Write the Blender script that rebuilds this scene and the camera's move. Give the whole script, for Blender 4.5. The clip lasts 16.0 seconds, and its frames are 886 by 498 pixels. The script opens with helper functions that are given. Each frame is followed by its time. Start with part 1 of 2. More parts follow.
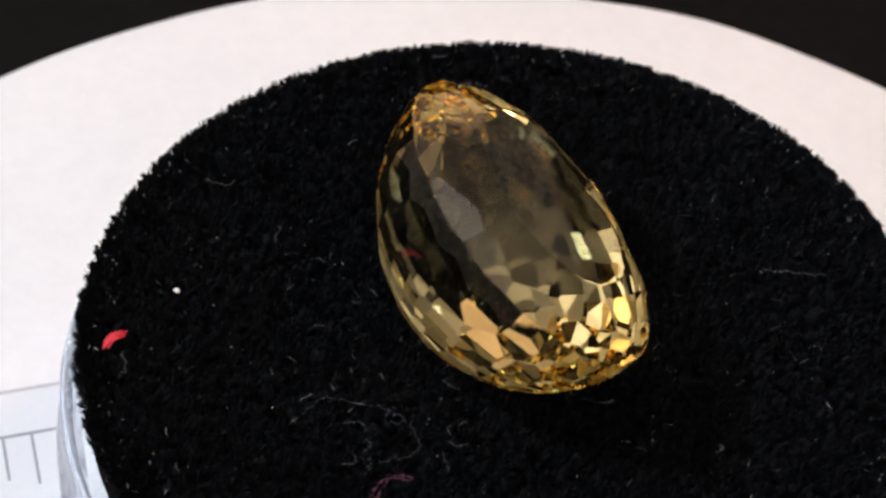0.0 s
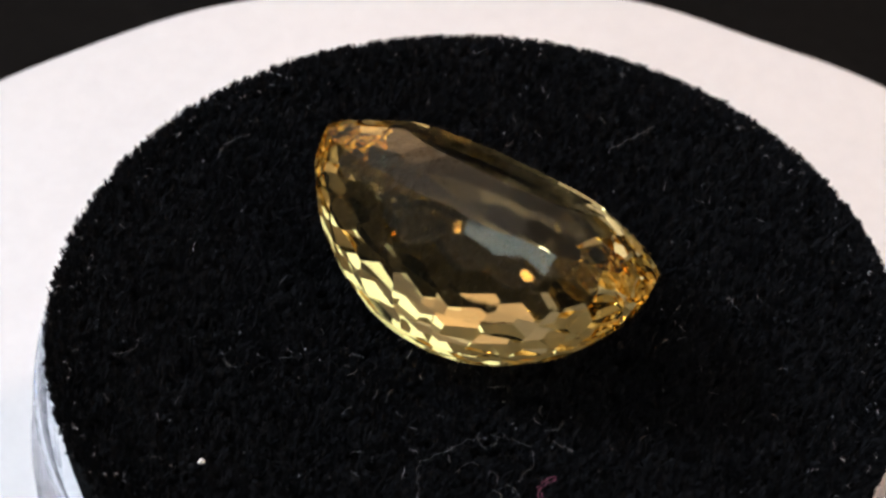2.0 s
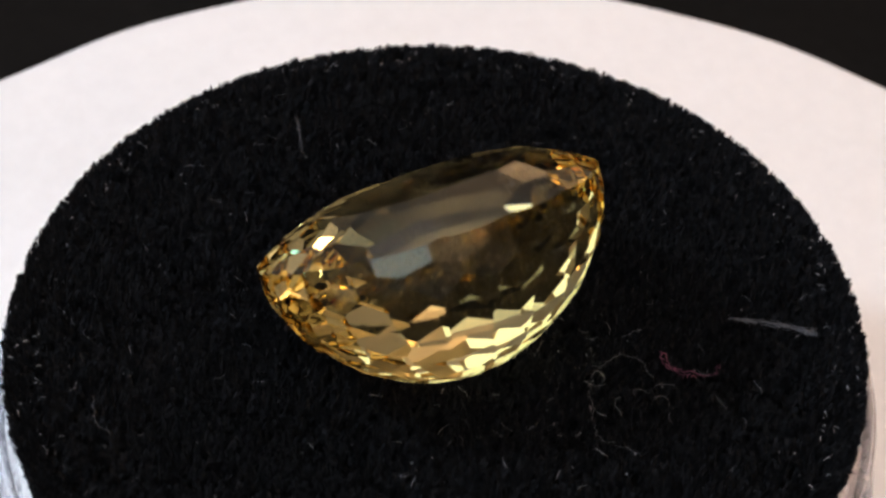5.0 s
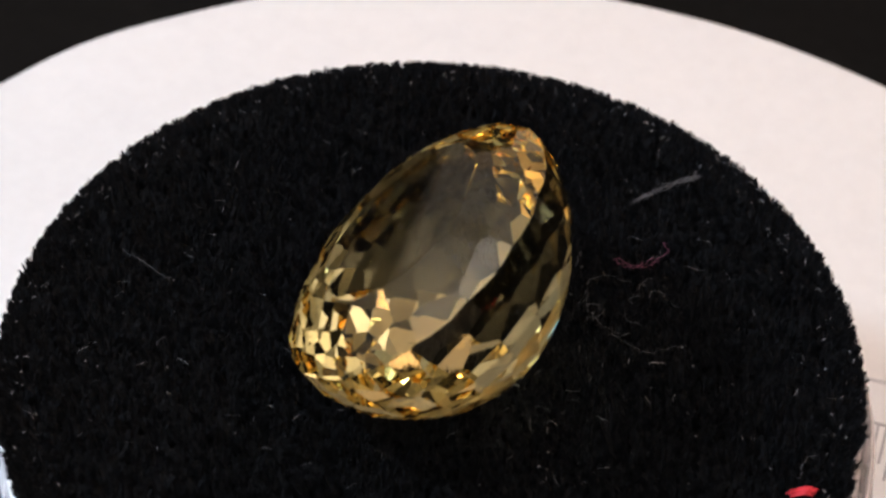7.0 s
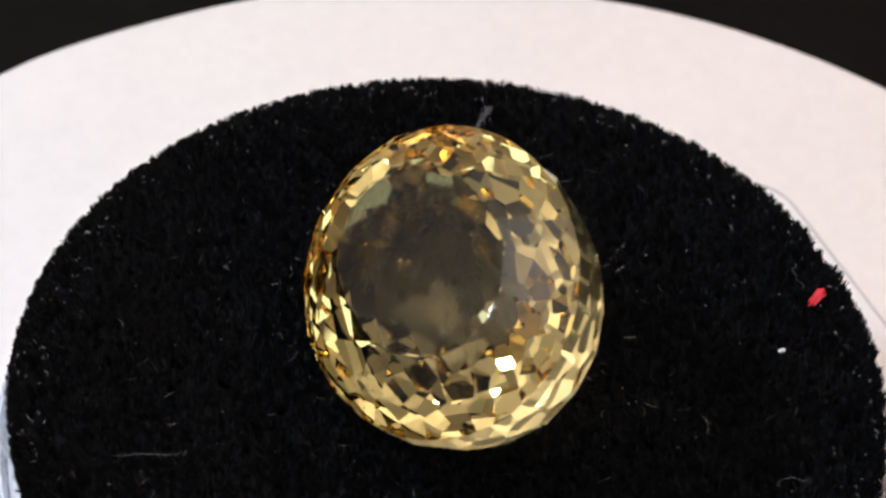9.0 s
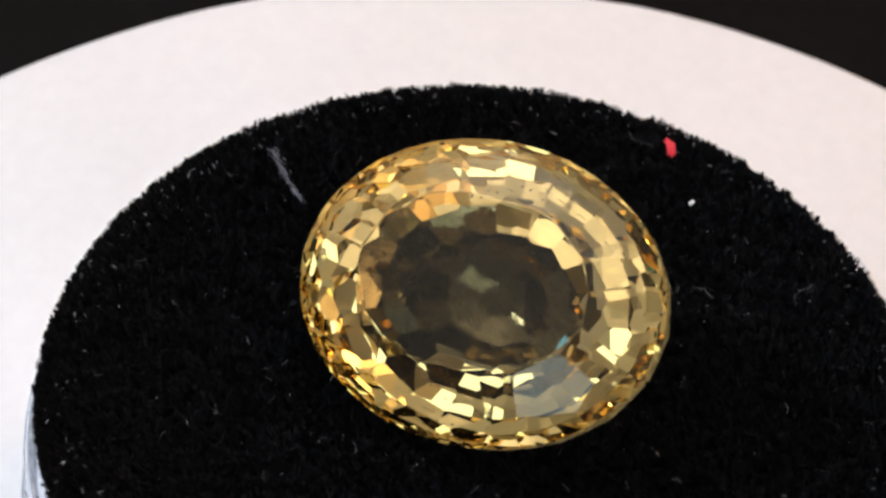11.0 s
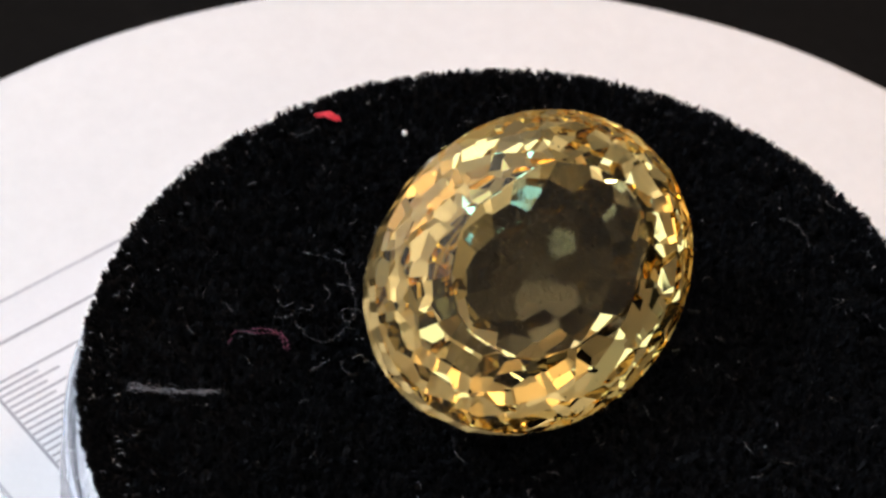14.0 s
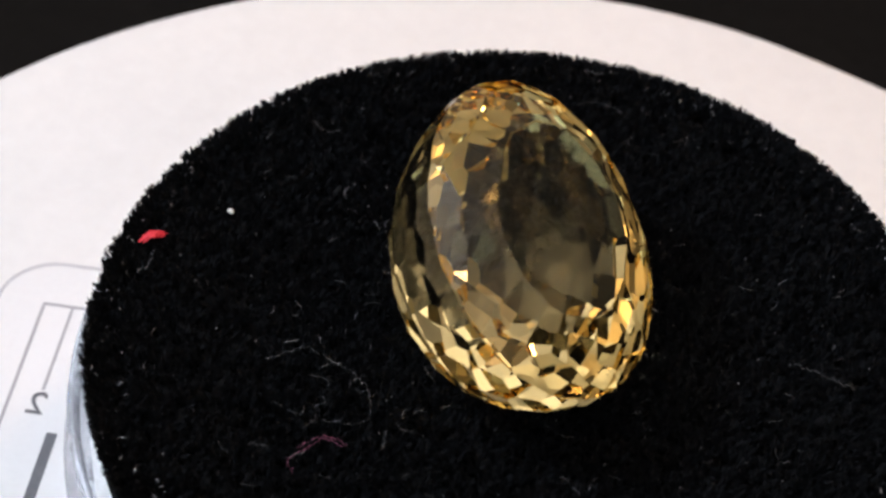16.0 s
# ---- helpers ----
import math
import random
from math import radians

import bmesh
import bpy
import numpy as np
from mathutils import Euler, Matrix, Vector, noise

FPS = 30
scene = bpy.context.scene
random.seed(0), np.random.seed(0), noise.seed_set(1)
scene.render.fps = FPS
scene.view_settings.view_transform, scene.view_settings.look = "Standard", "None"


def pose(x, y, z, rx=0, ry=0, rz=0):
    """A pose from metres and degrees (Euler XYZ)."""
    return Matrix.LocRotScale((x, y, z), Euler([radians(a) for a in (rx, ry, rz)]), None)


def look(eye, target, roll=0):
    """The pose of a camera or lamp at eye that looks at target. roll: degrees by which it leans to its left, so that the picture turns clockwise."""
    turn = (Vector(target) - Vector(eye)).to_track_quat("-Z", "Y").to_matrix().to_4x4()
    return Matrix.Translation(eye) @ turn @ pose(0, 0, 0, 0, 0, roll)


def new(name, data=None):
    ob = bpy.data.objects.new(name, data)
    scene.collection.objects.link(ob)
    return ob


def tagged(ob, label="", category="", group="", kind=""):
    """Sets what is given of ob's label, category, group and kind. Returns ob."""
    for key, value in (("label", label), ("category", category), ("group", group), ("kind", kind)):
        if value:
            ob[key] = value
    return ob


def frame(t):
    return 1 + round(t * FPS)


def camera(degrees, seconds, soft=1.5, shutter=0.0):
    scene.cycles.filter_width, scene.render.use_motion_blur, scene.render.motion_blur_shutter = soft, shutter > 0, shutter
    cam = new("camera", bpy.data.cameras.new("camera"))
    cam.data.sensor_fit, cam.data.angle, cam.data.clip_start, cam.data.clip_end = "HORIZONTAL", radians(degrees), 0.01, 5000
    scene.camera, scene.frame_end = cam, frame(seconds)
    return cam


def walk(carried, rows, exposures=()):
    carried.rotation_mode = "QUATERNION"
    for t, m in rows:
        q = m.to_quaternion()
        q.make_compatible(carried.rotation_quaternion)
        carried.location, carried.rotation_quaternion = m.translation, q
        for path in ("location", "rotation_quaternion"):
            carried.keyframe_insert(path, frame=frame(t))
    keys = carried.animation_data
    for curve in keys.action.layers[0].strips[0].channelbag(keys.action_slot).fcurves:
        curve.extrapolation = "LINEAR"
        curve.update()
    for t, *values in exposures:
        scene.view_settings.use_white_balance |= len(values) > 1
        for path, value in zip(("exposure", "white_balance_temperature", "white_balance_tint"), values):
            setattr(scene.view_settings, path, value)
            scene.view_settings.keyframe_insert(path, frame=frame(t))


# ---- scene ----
cam = camera(22.57, 16.0, soft=2.6)
EYE = pose(0.0, -0.073214, 0.098156, 43.954, -1.937, 3.414)
cam.data.dof.use_dof, cam.data.dof.focus_distance, cam.data.dof.aperture_fstop = True, 0.111, 95.0
walk(cam, [(0.0, EYE), (16.0, EYE)])

MM = 0.001


def turn(t):
    """The turntable's angle at t seconds, in radians."""
    s = (t - 8.0) / 8.0
    return 0.365321 * t + 0.012084 * s ** 2 + 0.01504 * s ** 3 - 0.012648 * s ** 4


# ---------------------------------------------------------------- light
world = bpy.data.worlds.new("room_dusk")
world.use_nodes = True
world.node_tree.nodes["Background"].inputs[0].default_value = (0.55, 0.65, 0.9, 1)
world.node_tree.nodes["Background"].inputs[1].default_value = 0.05
scene.world = world


def area(name, eye, target, size_x, size_y, watts, colour, shape="RECTANGLE"):
    data = bpy.data.lights.new(name, "AREA")
    data.shape, data.size, data.size_y = shape, size_x, size_y
    data.energy, data.color = watts, colour
    ob = new(name, data)
    ob.matrix_world = look(eye, target)
    return ob


WINDOW = (-2.17, 1.372, 0.80)
PALE = (-2.17, 1.59, 0.72)
FRONT = (0.05, -2.27, 1.0)
SLIT = (-2.0, 2.37, 0.22)
# a warm desk lamp behind and to the right, a cool lamp to the left, a narrow blue window
# and a slit of pale light beside it, a wide daylit window
# behind the viewer, and four unseen fill lights added to brighten what the stone mirrors:
# three thrown up on the ceiling, one warm, one neutral and one cool, and a warm one on the back wall
area("desk_lamp_light", (0.235, 0.215, 0.38), (0, 0, 0.01), 0.06, 0.06, 0.68, (1.0, 0.67, 0.51), "DISK")
area("cool_lamp_light", (-0.26, 0.03, 0.29), (0, 0, 0.01), 0.06, 0.06, 0.82, (0.73, 0.85, 1.0), "DISK")
area("window_light", WINDOW, (0, 0, 0.0), 0.095, 0.60, 1.7, (0.14, 0.42, 1.0))
area("pale_window_light", PALE, (0, PALE[1], PALE[2]), 0.33, 0.60, 0.75, (0.66, 0.8, 1.0))
area("front_window_light", FRONT, (0.05, 0, 1.0), 1.9, 0.7, 9.0, (0.78, 0.94, 1.0))
# unseen slit, added for a pale band mirrored in the stone's table
area("slit_light", SLIT, (-2.0, 0, 0.22), 0.11, 0.60, 0.6, (0.60, 0.80, 1.0))
area("warm_fill_light", (1.95, -1.75, 1.25), (1.95, -1.75, 2.0), 0.4, 0.4, 24.0, (1.0, 0.66, 0.36))
area("ceiling_fill_light", (-0.4, 0.45, 0.85), (-0.4, 0.45, 2.0), 1.2, 1.2, 31.5, (1.0, 0.92, 0.93))
area("wall_fill_light", (0.1, 1.95, 0.1), (0.1, 2.4, 0.55), 0.5, 0.12, 6.0, (1.0, 0.60, 0.32))
area("cool_fill_light", (3.0, 0.4, 1.2), (3.0, 0.4, 2.0), 0.6, 0.6, 5.0, (0.66, 0.83, 1.0))
scene.view_settings.exposure = 0.0
scene.cycles.max_bounces, scene.cycles.glossy_bounces, scene.cycles.transmission_bounces = 24, 24, 24


# ---------------------------------------------------------------- materials
def material(name):
    m = bpy.data.materials.new(name)
    m.use_nodes = True
    nodes, links = m.node_tree.nodes, m.node_tree.links
    return m, nodes, links, nodes["Principled BSDF"]


def noise_node(nodes, links, scale, detail=4.0, rough=0.6):
    co = nodes.new("ShaderNodeTexCoord")
    n = nodes.new("ShaderNodeTexNoise")
    n.inputs["Scale"].default_value, n.inputs["Detail"].default_value, n.inputs["Roughness"].default_value = scale, detail, rough
    links.new(co.outputs["Object"], n.inputs["Vector"])
    return n


def grained(name, dark, light, scale, fine, rough=0.5, bump=0.2, depth=0.0001, sheen=0.0, spec=0.5):
    """A surface with colour that varies at two scales, and fine relief."""
    m, nodes, links, b = material(name)
    big, small = noise_node(nodes, links, scale), noise_node(nodes, links, fine, 6.0)
    mix = nodes.new("ShaderNodeMath")
    mix.operation = "MULTIPLY_ADD"
    mix.inputs[1].default_value = 0.5
    half = nodes.new("ShaderNodeMath")
    half.operation = "MULTIPLY"
    half.inputs[1].default_value = 0.5
    links.new(small.outputs["Fac"], half.inputs[0])
    links.new(big.outputs["Fac"], mix.inputs[0])
    links.new(half.outputs[0], mix.inputs[2])
    ramp = nodes.new("ShaderNodeValToRGB")
    ramp.color_ramp.elements[0].position, ramp.color_ramp.elements[1].position = 0.35, 0.65
    ramp.color_ramp.elements[0].color, ramp.color_ramp.elements[1].color = (*dark, 1), (*light, 1)
    links.new(mix.outputs[0], ramp.inputs[0])
    links.new(ramp.outputs[0], b.inputs["Base Color"])
    bp = nodes.new("ShaderNodeBump")
    bp.inputs["Strength"].default_value, bp.inputs["Distance"].default_value = bump, depth
    links.new(small.outputs["Fac"], bp.inputs["Height"])
    links.new(bp.outputs[0], b.inputs["Normal"])
    b.inputs["Roughness"].default_value = rough
    b.inputs["Specular IOR Level"].default_value = spec
    b.inputs["Sheen Weight"].default_value = sheen
    return m


def island(name, dark, light, rough=0.7, sheen=0.0, spec=0.3):
    """Fibres, each a little different."""
    m, nodes, links, b = material(name)
    geo = nodes.new("ShaderNodeNewGeometry")
    ramp = nodes.new("ShaderNodeValToRGB")
    ramp.color_ramp.elements[0].color, ramp.color_ramp.elements[1].color = (*dark, 1), (*light, 1)
    links.new(geo.outputs["Random Per Island"], ramp.inputs[0])
    links.new(ramp.outputs[0], b.inputs["Base Color"])
    b.inputs["Roughness"].default_value, b.inputs["Sheen Weight"].default_value = rough, sheen
    b.inputs["Specular IOR Level"].default_value = spec
    return m


def clear(name, tint, ior, rough=0.0, haze_share=0.0):
    m, nodes, links, b = material(name)
    g = nodes.new("ShaderNodeBsdfGlass")
    g.inputs["Color"].default_value = (*tint, 1)
    g.inputs["IOR"].default_value, g.inputs["Roughness"].default_value = ior, rough
    # patchy white diffuse haze mixed in, to brighten the dark jar walls
    haze, mix, fine = nodes.new("ShaderNodeBsdfDiffuse"), nodes.new("ShaderNodeMixShader"), noise_node(nodes, links, 900, 5.0)
    haze.inputs["Color"].default_value = (0.82, 0.80, 0.81, 1)
    haze_amount = nodes.new("ShaderNodeMapRange")
    haze_amount.inputs["From Min"].default_value, haze_amount.inputs["From Max"].default_value, haze_amount.inputs["To Max"].default_value = 0.3, 0.7, 2 * haze_share
    links.new(fine.outputs["Fac"], haze_amount.inputs["Value"])
    links.new(haze_amount.outputs[0], mix.inputs[0])
    links.new(g.outputs[0], mix.inputs[1])
    links.new(haze.outputs[0], mix.inputs[2])
    links.new(mix.outputs[0], nodes["Material Output"].inputs["Surface"])
    nodes.remove(b)
    return m


def cut_stone(name, body, inner, ior):
    """Polished stone: tinted where light passes through, less so where it is thrown back."""
    m, nodes, links, b = material(name)
    into, gloss = nodes.new("ShaderNodeBsdfRefraction"), nodes.new("ShaderNodeBsdfGlossy")
    into.inputs["Color"].default_value, gloss.inputs["Color"].default_value = (*body, 1), (*inner, 1)
    into.inputs["IOR"].default_value, into.inputs["Roughness"].default_value, gloss.inputs["Roughness"].default_value = ior, 0.0, 0.0
    split, mix = nodes.new("ShaderNodeFresnel"), nodes.new("ShaderNodeMixShader")
    split.inputs["IOR"].default_value = ior
    links.new(split.outputs[0], mix.inputs[0])
    links.new(into.outputs[0], mix.inputs[1])
    links.new(gloss.outputs[0], mix.inputs[2])
    links.new(mix.outputs[0], nodes["Material Output"].inputs["Surface"])
    nodes.remove(b)
    return m


WHITE = grained("white_plastic", (0.80, 0.79, 0.785), (0.86, 0.85, 0.845), 40, 900, 0.45, 0.08)
CARD = grained("white_card", (0.80, 0.80, 0.81), (0.84, 0.84, 0.85), 60, 2500, 0.4, 0.08, 0.00003)
INK = grained("grey_ink", (0.34, 0.34, 0.37), (0.42, 0.42, 0.45), 300, 3000, 0.6, 0.05, 0.00002)
EDGE_LINE = grained("grey_edge_line", (0.50, 0.50, 0.53), (0.58, 0.58, 0.61), 300, 3000, 0.6, 0.05, 0.00002)
INK_BOLD = grained("dark_ink", (0.12, 0.125, 0.14), (0.17, 0.175, 0.19), 300, 3000, 0.6, 0.05, 0.00002)
BLACK = grained("black_plastic", (0.010, 0.010, 0.010), (0.016, 0.015, 0.014), 30, 700, 0.5, 0.1)
CLOTH = grained("black_cloth", (0.004, 0.0036, 0.0033), (0.008, 0.0072, 0.0066), 9, 900, 0.95, 0.6, 0.0003, 0.0, 0.1)
PLUSH = grained("black_plush", (0.003, 0.003, 0.003), (0.006, 0.006, 0.006), 300, 4000, 0.95, 0.5, 0.0002, 0.0, 0.05)
PILE = island("black_pile", (0.003, 0.003, 0.0036), (0.020, 0.0205, 0.0245), 0.7, 0.0, 0.15)
FOAM = grained("white_foam", (0.76, 0.72, 0.71), (0.87, 0.84, 0.83), 300, 2600, 0.9, 0.6, 0.0002)
PAINT = grained("white_wall_paint", (0.66, 0.66, 0.65), (0.72, 0.72, 0.71), 1.5, 60, 0.9, 0.1, 0.001)
DARK_SURROUND = grained("dark_surround", (0.035, 0.034, 0.033), (0.05, 0.049, 0.047), 1.5, 60, 0.9, 0.1, 0.001)
BOARDS = grained("brown_floor", (0.10, 0.06, 0.035), (0.17, 0.11, 0.07), 2.0, 40, 0.6, 0.1, 0.001)
LINT_AND_GLINT = island("pale_lint_and_glint", (0.05, 0.05, 0.055), (0.38, 0.38, 0.40), 0.8)
GREY_LINT = grained("grey_lint", (0.13, 0.13, 0.15), (0.27, 0.26, 0.29), 900, 5000, 0.9, 0.5, 0.0001)
RED = grained("red_fibre", (0.62, 0.02, 0.04), (0.85, 0.06, 0.09), 900, 6000, 0.7, 0.4, 0.00005)
MAGENTA = grained("magenta_thread", (0.14, 0.03, 0.07), (0.28, 0.09, 0.15), 900, 6000, 0.7, 0.4, 0.00005)
SPECK = grained("white_speck", (0.75, 0.75, 0.76), (0.9, 0.9, 0.9), 900, 6000, 0.7, 0.4, 0.00005)
ACRYLIC = clear("clear_acrylic", (0.985, 0.985, 0.995), 1.47, 0.0, 0.17)
GEM = cut_stone("golden_stone", (1.0, 0.92, 0.67), (1.0, 0.95, 0.81), 1.72)


# ---------------------------------------------------------------- mesh helpers
def mesh_of(name, bm, mat, smooth=False):
    me = bpy.data.meshes.new(name)
    bm.to_mesh(me)
    bm.free()
    me.materials.append(mat)
    if smooth:
        me.polygons.foreach_set("use_smooth", [True] * len(me.polygons))
    return me


def part(name, bm, mat, parent=None, label="", smooth=False):
    ob = new(name, mesh_of(name, bm, mat, smooth))
    if parent:
        ob.parent = parent
    return tagged(ob, label)


def lathe(profile, n=96, wave=None):
    """A closed ring or solid turned round z; profile of (r, z) from the axis or closed on itself."""
    bm = bmesh.new()
    rings = []
    for r, z in profile:
        if r < 1e-7:
            rings.append([bm.verts.new((0, 0, z))])
        else:
            ring = []
            for i in range(n):
                a = 2 * math.pi * i / n
                k = r * (1 + (wave(a) if wave else 0.0))
                ring.append(bm.verts.new((k * math.cos(a), k * math.sin(a), z)))
            rings.append(ring)
    pairs = list(zip(rings, rings[1:]))
    if len(rings[0]) > 1 and len(rings[-1]) > 1:
        pairs.append((rings[-1], rings[0]))
    for p, q in pairs:
        for i in range(n):
            j = (i + 1) % n
            if len(p) == 1 and len(q) == 1:
                continue
            if len(p) == 1:
                bm.faces.new((p[0], q[i], q[j]))
            elif len(q) == 1:
                bm.faces.new((p[i], q[0], p[j]))
            else:
                bm.faces.new((p[i], q[i], q[j], p[j]))
    bmesh.ops.recalc_face_normals(bm, faces=bm.faces)
    return bm


def box(bm, x0, y0, z0, x1, y1, z1):
    v = [bm.verts.new((x, y, z)) for x in (x0, x1) for y in (y0, y1) for z in (z0, z1)]
    for f in ((0, 1, 3, 2), (4, 6, 7, 5), (0, 4, 5, 1), (2, 3, 7, 6), (0, 2, 6, 4), (1, 5, 7, 3)):
        bm.faces.new([v[i] for i in f])
    return bm


def tube(bm, pts, r, sides=5):
    """A fibre along a path, thinner at both ends."""
    rings = []
    pts = [Vector(p) for p in pts]
    for k, p in enumerate(pts):
        d = (pts[min(k + 1, len(pts) - 1)] - pts[max(k - 1, 0)]).normalized()
        u = d.orthogonal().normalized()
        w = d.cross(u)
        rr = r * (0.45 if k in (0, len(pts) - 1) else 1.0)
        rings.append([bm.verts.new(p + rr * (math.cos(a) * u + math.sin(a) * w)) for a in (2 * math.pi * i / sides for i in range(sides))])
    for p, q in zip(rings, rings[1:]):
        for i in range(sides):
            j = (i + 1) % sides
            bm.faces.new((p[i], p[j], q[j], q[i]))
    bm.faces.new(rings[0][::-1])
    bm.faces.new(rings[-1])
    return bm


def curl(rng, start, heading, length, steps, bend, z, lift=0.1):
    """A wandering path over the pile, in millimetres."""
    x, y = start
    pts, a, k = [], heading, 0.0
    for i in range(steps + 1):
        pts.append((x * MM, y * MM, (z + lift * abs(math.sin(3.1 * i / steps * 2))) * MM))
        k = 0.6 * k + rng.uniform(-bend, bend)
        a += k
        x += math.cos(a) * length / steps
        y += math.sin(a) * length / steps
    return pts


def polar(r, deg):
    return (r * math.cos(radians(deg)), r * math.sin(radians(deg)))


# ---------------------------------------------------------------- an unseen room, added to close the place
TABLE = -0.026
room = (-2.2, 4.0, -2.3, 2.4, -0.76, 1.75)


def wall(name, pieces, mat=PAINT, label="plain white painted room wall"):
    bm = bmesh.new()
    for p in pieces:
        box(bm, *p)
    return tagged(part(name, bm, mat), label, "wall", kind="structure")


X0, X1, Y0, Y1, F0, F1 = room
WY0, WY1, WZ0, WZ1 = WINDOW[1] - 0.055, PALE[1] + 0.175, PALE[2] - 0.31, WINDOW[2] + 0.31
wall("wall_west", [(X0 - 0.12, Y0, F0, X0, WY0, F1), (X0 - 0.12, WY1, F0, X0, Y1, F1),
                   (X0 - 0.12, WY0, F0, X0, WY1, WZ0), (X0 - 0.12, WY0, WZ1, X0, WY1, F1)])
# added wall, coloured dark to keep the stone's table reflection dark
wall("wall_east", [(X1, Y0, F0, X1 + 0.12, Y1, F1)], DARK_SURROUND, "unseen room wall, coloured dark so that the stone mirrors darkness")
SX0, SX1, SZ0, SZ1 = FRONT[0] - 0.97, FRONT[0] + 0.97, FRONT[2] - 0.36, FRONT[2] + 0.36
wall("wall_south", [(X0 - 0.12, Y0 - 0.12, F0, SX0, Y0, F1), (SX1, Y0 - 0.12, F0, X1 + 0.12, Y0, F1),
                    (SX0, Y0 - 0.12, F0, SX1, Y0, SZ0), (SX0, Y0 - 0.12, SZ1, SX1, Y0, F1)])
NX0, NX1, NZ0, NZ1 = SLIT[0] - 0.06, SLIT[0] + 0.06, SLIT[2] - 0.31, SLIT[2] + 0.31
wall("wall_north", [(X0 - 0.12, Y1, F0, NX0, Y1 + 0.12, F1), (NX1, Y1, F0, X1 + 0.12, Y1 + 0.12, F1),
                    (NX0, Y1, F0, NX1, Y1 + 0.12, NZ0), (NX0, Y1, NZ1, NX1, Y1 + 0.12, F1)])
tagged(part("floor", box(bmesh.new(), X0 - 0.12, Y0 - 0.12, F0 - 0.1, X1 + 0.12, Y1 + 0.12, F0), BOARDS), "plain brown room floor", "floor", kind="structure")
tagged(part("ceiling", box(bmesh.new(), X0 - 0.12, Y0 - 0.12, F1, X1 + 0.12, Y1 + 0.12, F1 + 0.1), PAINT), "plain white room ceiling", "ceiling", kind="structure")

table = tagged(new("table"), "table draped in matt black cloth", "table")
table.location = (0, 0.1, F0)
bm = box(bmesh.new(), -0.7, -0.45, -0.03 + TABLE - F0, 0.7, 0.45, TABLE - F0)
bmesh.ops.bevel(bm, geom=bm.edges[:], offset=0.004, segments=2, affect="EDGES")
part("tabletop", bm, CLOTH, table)
for sx in (-0.64, 0.64):
    for sy in (-0.39, 0.39):
        part("leg", box(bmesh.new(), sx - 0.025, sy - 0.025, 0, sx + 0.025, sy + 0.025, TABLE - F0 - 0.031), BLACK, table)

# ---------------------------------------------------------------- the turntable
turntable = tagged(new("turntable"), "round white turntable disc on a black base", "turntable")
turntable.location = (0, 0, TABLE)


def ripple(a):
    k = 0.25 + max(0.0, math.cos(a - 0.17))
    return k * (0.0042 * math.sin(11 * a + 0.6) + 0.0028 * math.sin(19 * a + 2.0)) + 0.002 * math.sin(3 * a) + 0.006 * math.exp(-(((a + 0.9 + math.pi) % (2 * math.pi) - math.pi) / 0.35) ** 2)


top = -TABLE
R = 0.0474
part("disc", lathe([(0, top), (R - 0.0006, top), (R - 0.00015, top - 0.0002), (R, top - 0.0007), (R - 0.0001, top - 0.0022), (R - 0.0008, top - 0.0026), (0, top - 0.0026)], 240, ripple), WHITE, turntable, "white plastic disc with a slightly wavy rim", True)
part("base", lathe([(0, 0), (0.034, 0), (0.035, 0.001), (0.035, top - 0.0048), (0.034, top - 0.0028), (0, top - 0.0028)], 96), BLACK, turntable, "black plastic base", True)

# ---------------------------------------------------------------- the scale card under the jar
ALONG, INTO = Vector((-0.32665, 0.94515, 0)), Vector((0.94515, 0.32665, 0))
card = tagged(new("scale_card"), "measuring card printed in grey, lying face down on white plastic", "ruler card")
card.matrix_basis = Matrix(((INTO.x, ALONG.x, 0, -0.020430), (INTO.y, ALONG.y, 0, -0.022960), (0, 0, 1, 0), (0, 0, 0, 1)))
CARD_T = 0.0004


def rounded(x0, y0, x1, y1, r, n=8):
    pts = []
    for cx, cy, a0 in ((x1 - r, y1 - r, 0), (x0 + r, y1 - r, 90), (x0 + r, y0 + r, 180), (x1 - r, y0 + r, 270)):
        for i in range(n + 1):
            a = radians(a0 + 90 * i / n)
            pts.append((cx + r * math.cos(a), cy + r * math.sin(a)))
    return pts


def slab(loop, z0, z1):
    bm = bmesh.new()
    lo, hi = [bm.verts.new((x * MM, y * MM, z0)) for x, y in loop], [bm.verts.new((x * MM, y * MM, z1)) for x, y in loop]
    bm.faces.new(lo[::-1])
    bm.faces.new(hi)
    for i in range(len(loop)):
        j = (i + 1) % len(loop)
        bm.faces.new((lo[i], lo[j], hi[j], hi[i]))
    return bm


def frame_line(outer, inner, z0, z1):
    bm = bmesh.new()
    n = len(outer)
    rows = [[bm.verts.new((x * MM, y * MM, z)) for x, y in loop] for loop, z in ((outer, z1), (inner, z1), (inner, z0), (outer, z0))]
    for a, b in zip(rows, rows[1:] + rows[:1]):
        for i in range(n):
            j = (i + 1) % n
            bm.faces.new((a[i], a[j], b[j], b[i]))
    bmesh.ops.recalc_face_normals(bm, faces=bm.faces)
    return bm


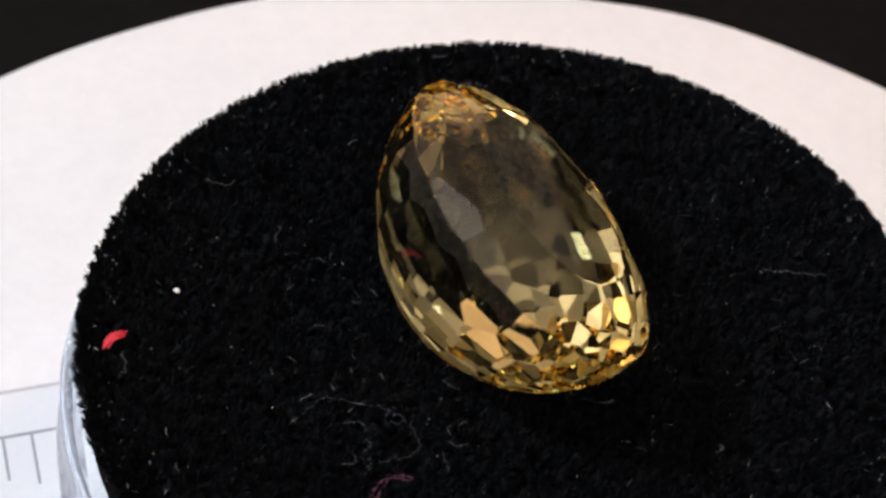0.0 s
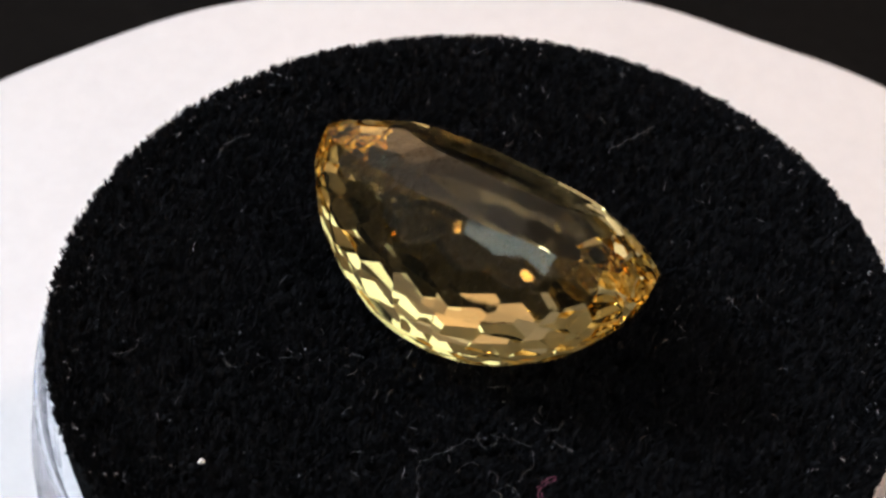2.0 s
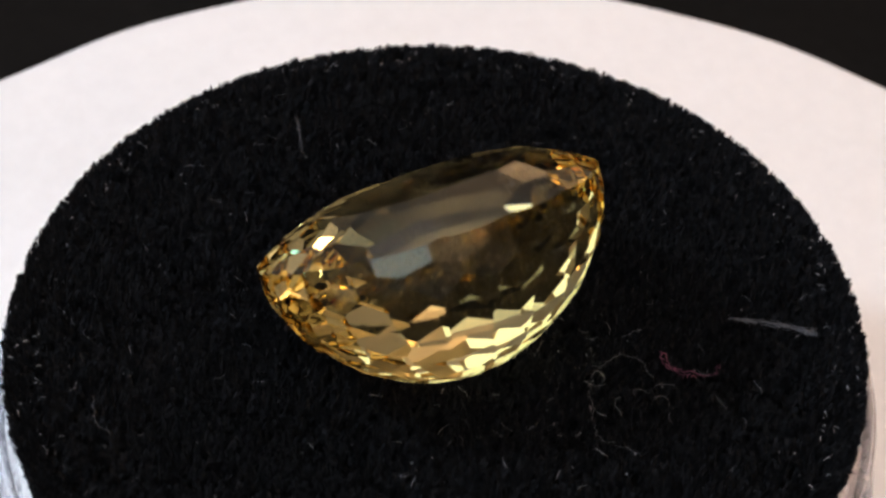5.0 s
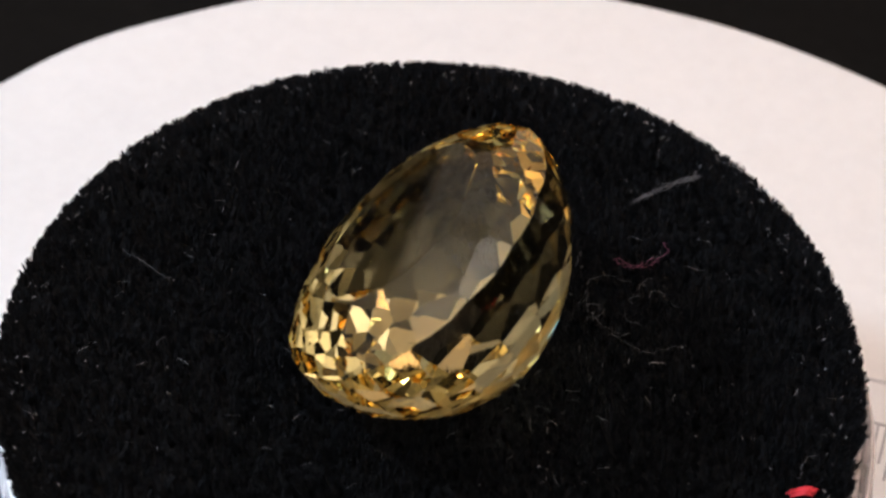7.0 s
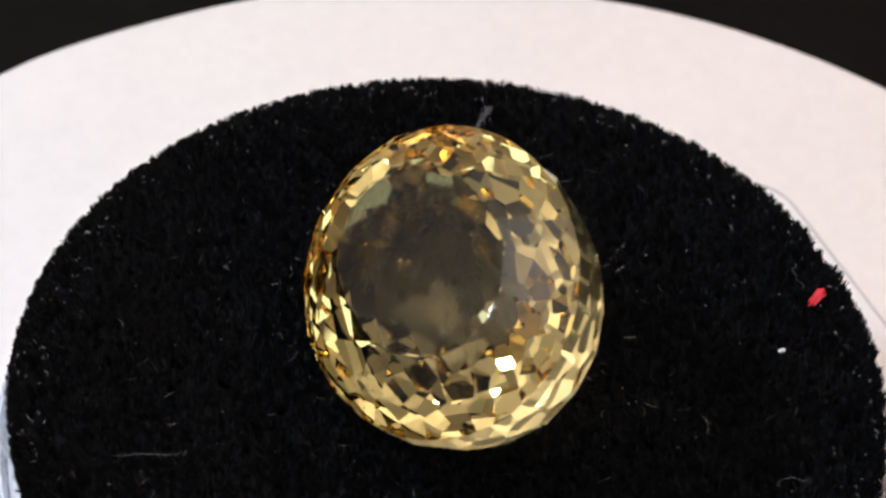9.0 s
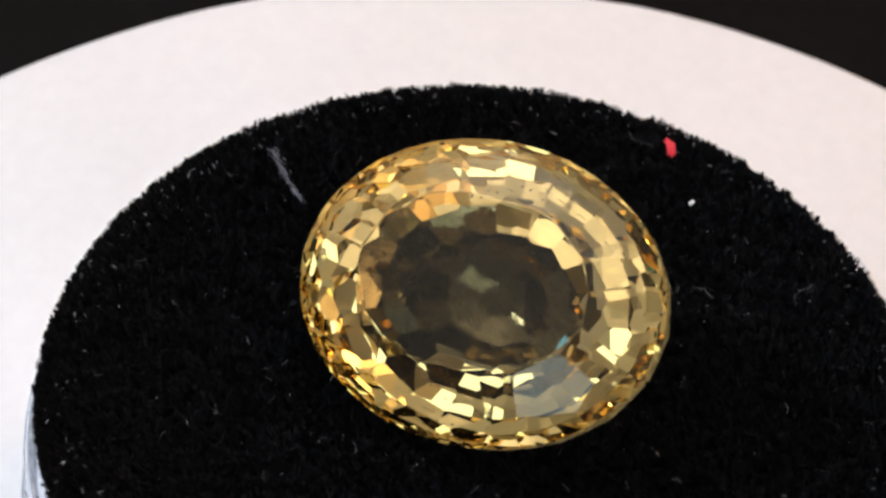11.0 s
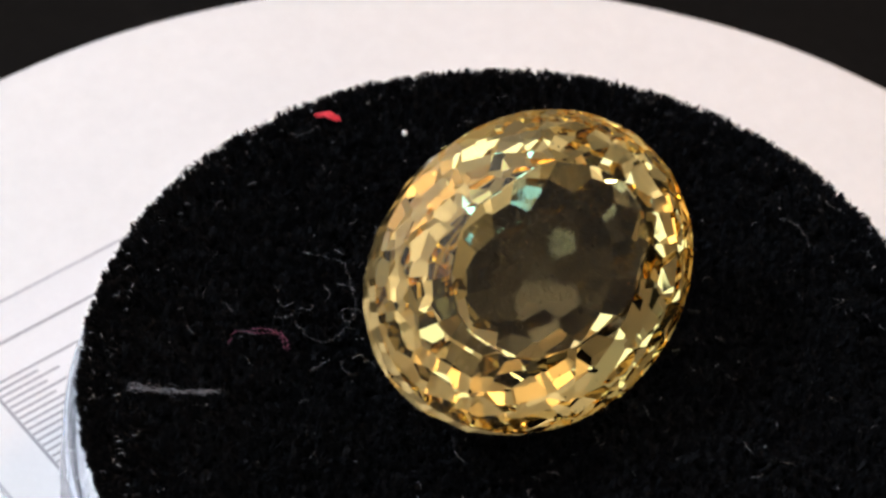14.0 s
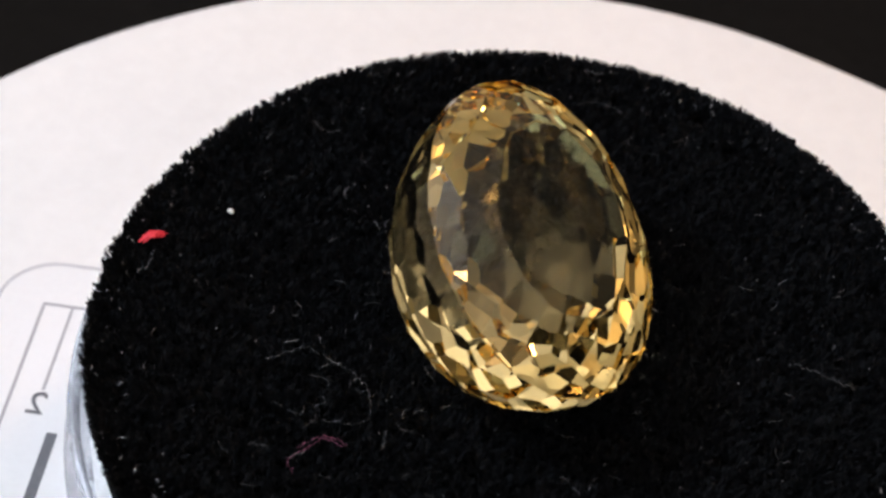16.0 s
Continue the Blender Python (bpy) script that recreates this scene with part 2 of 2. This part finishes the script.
L_IN = 48.0
part("sheet", slab(rounded(-2.95, -3.3, L_IN + 2.95, 30.5, 3.4), 0, CARD_T), CARD, card)
up0, up1 = CARD_T + 0.000004, CARD_T + 0.00003
# the grey border strip draws the card's own edge; it is not print
part("border", frame_line(rounded(-2.95, -3.3, L_IN + 2.95, 30.5, 3.4), rounded(-2.75, -3.1, L_IN + 2.75, 30.3, 3.2), up0, up1), EDGE_LINE, card, "thin grey line drawn along the card's edge")
part("frame_line", frame_line(rounded(-0.09, -0.09, L_IN + 0.09, 27.19, 0.1, 1), rounded(0.09, 0.09, L_IN - 0.09, 27.01, 0.08, 1), up0, up1), INK, card, "thin grey printed frame")


def mark(name, x0, y0, x1, y1, mat=INK, label=""):
    part(name, slab(((x0, y0), (x1, y0), (x1, y1), (x0, y1)), up0, up1), mat, card, label)


# half-millimetre scale along one side, sixteenths of an inch along the other
for i in range(46):
    x = 2.55 + 0.49 * i
    long = 6.5 if i % 20 == 0 else (5.0 if i % 10 == 0 else (4.0 if i % 2 == 0 else 2.9))
    mark("tick", x - 0.07, 0.12, x + 0.07, long)
for i in range(14):
    x = 1.75 + 1.6 * i
    long = 6.4 if i % 16 == 0 else (4.6 if i % 4 == 0 else (3.6 if i % 2 == 0 else 3.0))
    mark("tick", x - 0.08, 27.0 - long, x + 0.08, 26.98)
mark("gauge_bar", 2.80, 12.7, 3.42, 17.6, INK_BOLD, "thick dark printed gauge bar")
mark("gauge_bar", 6.10, 12.7, 6.62, 17.6, INK_BOLD, "thick dark printed gauge bar")
mark("gauge_bar", 9.40, 12.7, 9.82, 17.6, INK_BOLD, "thick dark printed gauge bar")


def writing(text, x, y, size):
    cu = bpy.data.curves.new("figure", "FONT")
    cu.body, cu.size, cu.align_x, cu.align_y, cu.extrude = text, size * MM, "CENTER", "CENTER", 0.00001
    cu.offset = 0.00001
    ob = new("figure", cu)
    dg = bpy.context.evaluated_depsgraph_get()
    me = bpy.data.meshes.new_from_object(ob.evaluated_get(dg))
    bpy.data.objects.remove(ob)
    me.transform(Matrix.Diagonal((-1, 1, 1, 1)))
    me.flip_normals()
    me.materials.clear()
    me.materials.append(INK_BOLD)
    fig = new("figure", me)
    fig.parent = card
    fig.location = (x * MM, y * MM, up1)


writing("0", 2.55, 8.05, 1.9)
writing("0.8", 3.1, 11.15, 1.3)
writing("2", 1.68, 19.5, 2.3)

# ---------------------------------------------------------------- the jar, its insert and the stone
JX, JY = 0.001415, 0.001568
jar = tagged(new("gem_jar"), "round clear plastic gem jar standing on a scale card", "jar")
jar.location = (JX, JY, CARD_T + 0.00004)
part("wall", lathe([(r * MM, z * MM) for r, z in ((21.75, 0.9), (21.75, 11.3), (21.9, 12.0), (22.25, 12.05), (22.4, 11.8), (22.4, 9.0), (22.75, 8.7), (22.85, 8.4), (22.85, 0.5), (22.5, 0.06), (21.9, 0.06))], 720), ACRYLIC, jar, "", True).visible_shadow = False
part("bottom", lathe([(0, 0.0), (21.5 * MM, 0.0), (21.7 * MM, 0.2 * MM), (21.7 * MM, 0.7 * MM), (21.5 * MM, 0.85 * MM), (0, 0.85 * MM)], 360), ACRYLIC, jar, "", True).visible_shadow = False

PAD = 0.01606
PR = 21.3
insert = tagged(new("foam_insert"), "round foam insert faced with black plush pile", "jar insert")
insert.location = (JX, JY, CARD_T + 0.00095)
base_z = insert.location.z
part("foam", lathe([(0, 0), (21.2 * MM, 0), (21.4 * MM, 0.2 * MM), (21.4 * MM, 8.6 * MM), (0, 8.6 * MM)], 360), FOAM, insert, "white foam body", True)
crest = PAD - base_z


def bulge(a):
    """The pad is not quite round."""
    def off(b):
        return (a - b + math.pi) % (2 * math.pi) - math.pi
    return 0.005 + 0.012 * math.exp(-(off(2.2) / 0.9) ** 2) + 0.006 * math.exp(-(off(-0.8) / 0.5) ** 2)


def face_z(r):
    """Height of the plush backing at r millimetres from the middle, under the pile's tips."""
    return -0.90 - 0.05 * (r / PR) ** 2 - 0.18 * max(0.0, (r - 19.9) / 1.0) ** 2


prof = [(0.0, 8.62 * MM), (20.6 * MM, 8.62 * MM)] + [(20.9 * MM, crest - 4.0 * MM)] + [(r * MM, crest + face_z(r) * MM) for r in (20.9, 20.6, 20.2, 19.9, 19.0, 17.0, 14.0, 10.0, 6.0, 3.0)] + [(0.0, crest + face_z(0) * MM)]
part("plush_backing", lathe(prof, 128, bulge), PLUSH, insert, "black plush backing", True)


GEM_REST = Matrix.Translation((2.2226 * MM, 2.0032 * MM, PAD + 6.5852 * MM)) @ Matrix.Rotation(radians(16.71), 4, "Z") @ Matrix.Rotation(radians(39.06), 4, "Y") @ Matrix.Rotation(radians(-82.25), 4, "Z")


def pile():
    """Tufts of short fibres over the face and its rolled edge."""
    rng = np.random.default_rng(4)
    n_top, n_side = 26000, 1500
    rr = np.concatenate([PR * np.sqrt(rng.uniform(0, 0.972, n_top)), rng.uniform(20.1, 21.05, 5000)])
    aa = rng.uniform(0, 2 * np.pi, len(rr))
    zz = -0.90 - 0.05 * (rr / PR) ** 2 - 0.18 * np.maximum(0, (rr - 19.9) / 1.0) ** 2
    out = np.clip((rr - 19.4) / 1.6, 0, 1) * 0.40
    ra = rng.uniform(20.5, 20.85, n_side)
    sa = rng.uniform(0, 2 * np.pi, n_side)
    sz = rng.uniform(-1.7, -0.8, n_side)
    r = np.concatenate([rr, ra])
    a = np.concatenate([aa, sa])
    z = np.concatenate([zz, sz])
    lean = np.concatenate([out, np.full(n_side, 1.45)])
    round_off = np.array([1 + bulge(k) for k in np.concatenate([aa, sa])])
    r = r * round_off
    per = 9
    n = len(r) * per
    r, a, z, lean = (np.repeat(k, per) for k in (r, a, z, lean))
    x = r * np.cos(a) + rng.normal(0, 0.07, n)
    y = r * np.sin(a) + rng.normal(0, 0.07, n)
    tuft = np.repeat(rng.normal(0, 0.36, (len(r) // per, 2)), per, 0) + rng.normal(0, 0.14, (n, 2))
    tuft = np.clip(tuft, -0.5, 0.5) * np.where(lean > 0.15, 0.52, 1.0)[:, None]
    # the nap lies a little to one side
    tuft = tuft + np.array([0.24, -0.17]) * np.where(lean > 1.4, 0.2, 1.0)[:, None]
    d = np.stack([np.sin(lean) * np.cos(a) + tuft[:, 0], np.sin(lean) * np.sin(a) + tuft[:, 1], np.cos(lean) + 0.05], 1)
    d /= np.linalg.norm(d, axis=1)[:, None]
    length = np.repeat(rng.uniform(0.70, 0.95, n // per), per) * rng.uniform(0.9, 1.05, n) * np.where(lean > 1.4, 0.45, 1.0)
    length = length * np.where((lean > 0.15) & (lean < 1.4), 0.95, 1.0)
    side = np.cross(d, rng.normal(0, 1, (n, 3)))
    side /= np.linalg.norm(side, axis=1)[:, None]
    w = rng.uniform(0.022, 0.042, n)
    root = np.stack([x, y, z], 1)
    bend = np.repeat(rng.normal(0, 0.12, (n // per, 3)), per, 0) + rng.normal(0, 0.06, (n, 3))
    mid = root + d * (0.55 * length)[:, None] + bend * 0.5
    tip = root + d * length[:, None] + bend
    # the pile is sheared to an even height and a rounded edge
    far = np.hypot(tip[:, 0], tip[:, 1])
    clump = np.repeat(rng.normal(0, 0.06, n // per), per)
    limit = (21.32 + clump + rng.normal(0, 0.04, n)) * np.repeat(round_off, per)
    tip[:, :2] *= np.minimum(1.0, limit / far)[:, None]
    tip[:, 2] = np.minimum(tip[:, 2], -0.03 - 0.13 * np.maximum(0, far - 20.0) ** 2 + clump + rng.normal(0, 0.035, n))
    ws = side * w[:, None]
    # none grow where the stone presses the pile down
    spin = np.array(GEM_REST.to_3x3().inverted())
    q = (np.stack([root, mid, tip], 1) + np.array([JX / MM, JY / MM, PAD / MM]) - np.array(GEM_REST.translation) / MM) @ spin.T
    inside = ((q / np.array([9.0, 7.4, 8.0])) ** 2).sum(2) < 1.0
    keep = ~inside.any(1)
    root, mid, tip, ws = root[keep], mid[keep], tip[keep], ws[keep]
    n = len(root)
    v = np.stack([root - ws, root + ws, mid + ws * 0.9, mid - ws * 0.9, tip + ws * 0.6, tip - ws * 0.6], 1).reshape(-1, 3) * MM
    v[:, 2] += crest
    k = 6 * np.arange(n)
    loops = np.stack([k, k + 1, k + 2, k + 3, k + 3, k + 2, k + 4, k + 5], 1).ravel()
    starts = 4 * np.arange(2 * n)
    me = bpy.data.meshes.new("plush_nap")
    me.vertices.add(len(v))
    me.vertices.foreach_set("co", v.ravel())
    me.loops.add(len(loops))
    me.loops.foreach_set("vertex_index", loops.astype(np.int32))
    me.polygons.add(len(starts))
    me.polygons.foreach_set("loop_start", starts.astype(np.int32))
    me.update(calc_edges=True)
    me.validate()
    me.materials.append(PILE)
    ob = new("plush_nap", me)
    ob.parent = insert
    tagged(ob, "short black plush pile in tufts", kind="stuff")


pile()


A, B, D, H = 8.86, 7.16, 7.9, 1.84
TA, TB, TY = 5.5, 4.15, -0.25


def facet_stone():
    """An oval cut: flat table, stars, mains and breaks on the crown, a thin girdle and a scaled, bowl-shaped pavilion.
    Every facet is a plane; the stone is what all the planes enclose."""
    planes = []
    uneven = random.Random(7)

    def cut(point, normal):
        nv = Vector(normal).normalized()
        wob = Vector([uneven.gauss(0, 0.011) for _ in range(3)]) if abs(nv.z) < 0.9999 else Vector()
        nv = (nv + wob).normalized()
        planes.append(nv / nv.dot(Vector(point)))

    cut((0, 0, H), (0, 0, 1))
    n = 40
    for i in range(n):
        f = 2 * math.pi * (i + 0.5) / n
        cut((A * math.cos(f), B * math.sin(f), 0), (math.cos(f) / A, math.sin(f) / B, 0))
    # pavilion: rows of facets lying on a rounded bowl
    e = 1.12
    for deg, count, shift in PAVILION:
        u = radians(deg)
        c, g = math.cos(u) ** e, math.sin(u) ** e
        for i in range(count):
            f = 2 * math.pi * (i + shift) / count
            p = (A * c * math.cos(f), B * c * math.sin(f), -0.2 - (D - 0.2) * g)
            k, h = c ** (2 / e - 1), g ** (2 / e - 1)
            cut(p, (k * math.cos(f) / A, k * math.sin(f) / B, -h / (D - 0.2)))
    cut((0, 0, -D + 0.04), (0, 0, -1))
    # crown: each facet leans from a line near the girdle to a line near the table
    for count, shift, low, low_z, high, high_z in CROWN:
        for i in range(count):
            f = 2 * math.pi * (i + shift) / count
            d = Vector((math.cos(f) / A, math.sin(f) / B)).normalized()
            rim = math.hypot(A * d.x, B * d.y)
            edge = math.hypot(TA * d.x, TB * d.y) + TY * d.y
            h0, h1 = rim + (edge - rim) * low, rim + (edge - rim) * high
            cut((d.x * h0, d.y * h0, low_z), (d.x * (high_z - low_z), d.y * (high_z - low_z), h0 - h1))
    # corners of the stone from the hull of the planes' duals
    dual = bmesh.new()
    for p in planes:
        dual.verts.new(p)
    bmesh.ops.convex_hull(dual, input=dual.verts[:])
    bm = bmesh.new()
    for f in dual.faces:
        m = Matrix([v.co for v in f.verts[:3]])
        if abs(m.determinant()) > 1e-12:
            bm.verts.new(m.inverted() @ Vector((1, 1, 1)))
    dual.free()
    bmesh.ops.remove_doubles(bm, verts=bm.verts[:], dist=0.004)
    bmesh.ops.convex_hull(bm, input=bm.verts[:])
    bmesh.ops.delete(bm, geom=[v for v in bm.verts if not v.link_faces], context="VERTS")
    bmesh.ops.dissolve_limit(bm, angle_limit=radians(0.5), verts=bm.verts[:], edges=bm.edges[:])
    # the table's edge is bevelled a hair, shaped to catch a thin glint
    bm.normal_update()
    rim = [e for e in bm.edges if sum(f.normal.z > 0.999 for f in e.link_faces) == 1]
    bmesh.ops.bevel(bm, geom=rim, offset=0.035, segments=1, affect="EDGES", clamp_overlap=True)
    bmesh.ops.recalc_face_normals(bm, faces=bm.faces[:])
    bmesh.ops.scale(bm, vec=(MM, MM, MM), verts=bm.verts[:])
    return bm


def share(bm, wanted):
    """The faces of the stone whose normals satisfy wanted, as a mesh of their own."""
    piece = bm.copy()
    piece.normal_update()
    bmesh.ops.delete(piece, geom=[f for f in piece.faces if not wanted(f.normal.z)], context="FACES")
    return piece


# rows of facets: latitude, number, half-step; and number, half-step, then how far from girdle to table and how high each facet's two lines lie
PAVILION = ((10, 20, 0.5), (22, 20, 0.0), (33, 20, 0.0), (44, 18, 0.5), (55, 18, 0.5), (66, 12, 0.0), (77, 12, 0.0))
CROWN = ((16, 0.5, 0.0, 0.16, 0.42, 1.12), (8, 0.0, 0.0, 0.42, 1.0, 1.84), (8, 0.5, 0.55, 1.26, 1.0, 1.84))
gem = tagged(new("gemstone"), "oval faceted golden yellow gemstone tilted on black plush", "gemstone")
stone = facet_stone()
part("table_facet", share(stone, lambda z: z > 0.999), GEM, gem, "large flat polished oval top facet")
part("crown", share(stone, lambda z: 0.08 < z <= 0.999), GEM, gem, "sloping crown facets round the table")
part("girdle", share(stone, lambda z: -0.04 < z <= 0.08), GEM, gem, "thin polished girdle band")
part("pavilion", share(stone, lambda z: z <= -0.04), GEM, gem, "rows of facets on a rounded underside")
stone.free()
gem.matrix_basis = GEM_REST

# ---------------------------------------------------------------- lint on the plush
rng = random.Random(11)
TIP = PAD / MM - 0.05
lint_things = []


def lint(name, bm, mat, label, category, group=""):
    ob = tagged(part(name, bm, mat), label, category, group)
    lint_things.append(ob)
    return ob


red = bmesh.new()
cx, cy = polar(17.73, -173.9)
for i in range(24):
    ox, oy = rng.uniform(-0.1, 0.1), rng.uniform(-0.16, 0.16)
    tube(red, [((cx + ox * 2 - 0.36) * MM, (cy + oy * 1.6 - 0.40) * MM, (TIP - 0.05) * MM), ((cx + ox * 1.4 - 0.1) * MM, (cy + oy * 1.3 - 0.05) * MM, (TIP + 0.16) * MM), ((cx + ox * 1.5 + 0.38) * MM, (cy + oy * 1.2 + 0.42) * MM, (TIP + 0.02) * MM)], rng.uniform(0.035, 0.075) * MM)
lint("red_fibre_tuft", red, RED, "short bright red fibre tuft on black plush", "lint")

speck = bmesh.new()
cx, cy = polar(15.22, 173.8)
bmesh.ops.create_icosphere(speck, subdivisions=2, radius=0.17 * MM)
for v in speck.verts:
    v.co = Vector((v.co.x * 1.1, v.co.y * 0.75, v.co.z * 0.7)) * (1 + 0.5 * noise.noise(v.co * 7000))
    v.co += Vector((cx * MM, cy * MM, (TIP + 0.05) * MM))
lint("white_speck", speck, SPECK, "small white speck lying on black plush", "speck")

grey = bmesh.new()
a, b = Vector(polar(12.9, -93.4)), Vector(polar(17.0, -97.4))
for i in range(110):
    f = rng.random()
    spread = 0.05 + 0.13 * f * f
    mid = a.lerp(b, f) + Vector((0.10 * math.sin(5 * f) + rng.gauss(0, spread), rng.gauss(0, 0.05)))
    way = (b - a).normalized()
    ang = rng.gauss(0, 0.4)
    way = Vector((way.x * math.cos(ang) - way.y * math.sin(ang), way.x * math.sin(ang) + way.y * math.cos(ang))) * rng.uniform(0.12, 0.4)
    z = TIP + rng.uniform(-0.12, 0.06)
    tube(grey, [(*((mid - way) * MM), (z - 0.05) * MM), (*(mid * MM), (z + 0.05) * MM), (*((mid + way) * MM), z * MM)], rng.uniform(0.008, 0.018) * MM, 3)
lint("grey_lint_strand", grey, GREY_LINT, "fuzzy grey lint strand on black plush", "lint")


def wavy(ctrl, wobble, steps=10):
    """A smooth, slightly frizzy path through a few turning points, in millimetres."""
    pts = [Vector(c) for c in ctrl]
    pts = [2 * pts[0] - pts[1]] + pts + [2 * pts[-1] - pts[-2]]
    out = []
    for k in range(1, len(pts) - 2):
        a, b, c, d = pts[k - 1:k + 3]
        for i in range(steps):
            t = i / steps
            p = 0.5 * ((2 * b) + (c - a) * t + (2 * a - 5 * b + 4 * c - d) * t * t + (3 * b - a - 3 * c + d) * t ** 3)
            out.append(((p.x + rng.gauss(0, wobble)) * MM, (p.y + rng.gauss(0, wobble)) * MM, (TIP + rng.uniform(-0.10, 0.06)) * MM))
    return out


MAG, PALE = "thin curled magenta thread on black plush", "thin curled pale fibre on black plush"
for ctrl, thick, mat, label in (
        (((-8.5, -6.3), (-7.0, -4.6), (-5.15, -4.75), (-3.5, -5.0), (-2.3, -6.6), (-2.5, -7.6), (-4.15, -8.1)), 0.008, LINT_AND_GLINT, PALE),
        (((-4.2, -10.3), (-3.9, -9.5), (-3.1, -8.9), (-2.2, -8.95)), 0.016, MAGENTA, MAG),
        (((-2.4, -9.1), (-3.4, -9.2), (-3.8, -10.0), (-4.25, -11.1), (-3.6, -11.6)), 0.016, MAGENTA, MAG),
        (((-17.1, -2.5), (-16.8, -3.6), (-17.1, -4.4)), 0.012, LINT_AND_GLINT, PALE),
        (((-1.1, -7.2), (-0.8, -8.0), (-0.6, -8.4)), 0.012, LINT_AND_GLINT, PALE),
        (((12.0, -5.4), (12.2, -5.7), (11.9, -6.0)), 0.012, LINT_AND_GLINT, PALE),
        (((14.4, 6.4), (16.0, 6.3), (17.8, 6.3)), 0.012, LINT_AND_GLINT, PALE),
        (((-14.8, 9.7), (-13.8, 9.5), (-13.1, 10.0)), 0.010, LINT_AND_GLINT, PALE),
        (((-10.5, 6.7), (-10.7, 6.0), (-10.4, 5.3)), 0.012, LINT_AND_GLINT, PALE),
        (((-3.0, 18.2), (-1.8, 18.9), (-0.2, 18.8)), 0.010, LINT_AND_GLINT, PALE)):
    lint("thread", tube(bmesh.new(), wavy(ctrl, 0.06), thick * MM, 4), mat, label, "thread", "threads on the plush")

for i in range(9):
    start = (rng.uniform(-6.5, -0.5), rng.uniform(-11.5, -5.5))
    lint("thread", tube(bmesh.new(), curl(rng, start, rng.uniform(0, 6.3), rng.uniform(0.7, 1.6), 9, 0.55, TIP - 0.08, 0.1), 0.010 * MM, 4), LINT_AND_GLINT, PALE, "thread", "threads on the plush")

dust = bmesh.new()
for i in range(330):
    r, a = 20.6 * math.sqrt(rng.random()), rng.uniform(0, 360)
    x, y = polar(r, a)
    x, y = x + JX / MM, y + JY / MM
    if rng.random() < 0.62:
        tube(dust, curl(rng, (x, y), rng.uniform(0, 6.3), rng.uniform(0.25, 0.9), 5, 0.4, TIP - 0.1 - 0.25 * (r / PR) ** 2, 0.08), rng.uniform(0.008, 0.016) * MM, 3)
    else:
        s = rng.uniform(0.02, 0.05)
        tube(dust, [(x * MM, y * MM, (TIP - 0.12) * MM), ((x + s) * MM, (y + s) * MM, (TIP - 0.05) * MM), ((x + 2 * s) * MM, y * MM, (TIP - 0.1) * MM)], s * MM, 4)
# pale-coloured flecks round the rim, standing in for glints among the tufts
for i in range(240):
    r, a = rng.uniform(19.2, 21.0), rng.uniform(0, 360)
    x, y = polar(r * (1 + bulge(radians(a))), a)
    x, y, z, s = x + JX / MM, y + JY / MM, TIP - 0.03 - 0.14 * max(0.0, r - 20.0) ** 2, rng.uniform(0.02, 0.055)
    tube(dust, curl(rng, (x, y), rng.uniform(0, 6.3), rng.uniform(0.1, 0.35), 3, 0.5, z - 0.04, 0.1), 0.55 * s * MM, 3)
dust_and_glint_ob = tagged(part("dust", dust, LINT_AND_GLINT), "scattered pale dust and short fibres on black plush, with pale flecks as rim glints", "dust", kind="stuff")
lint_things.append(dust_and_glint_ob)


def motions():
    """Everything on the turntable turns with it."""
    times = [0.5 * i for i in range(33)]
    for thing in (turntable, card, jar, insert, gem, *lint_things):
        rest = thing.matrix_basis.copy()
        walk(thing, [(t, Matrix.Rotation(turn(t), 4, "Z") @ rest) for t in times])


motions()
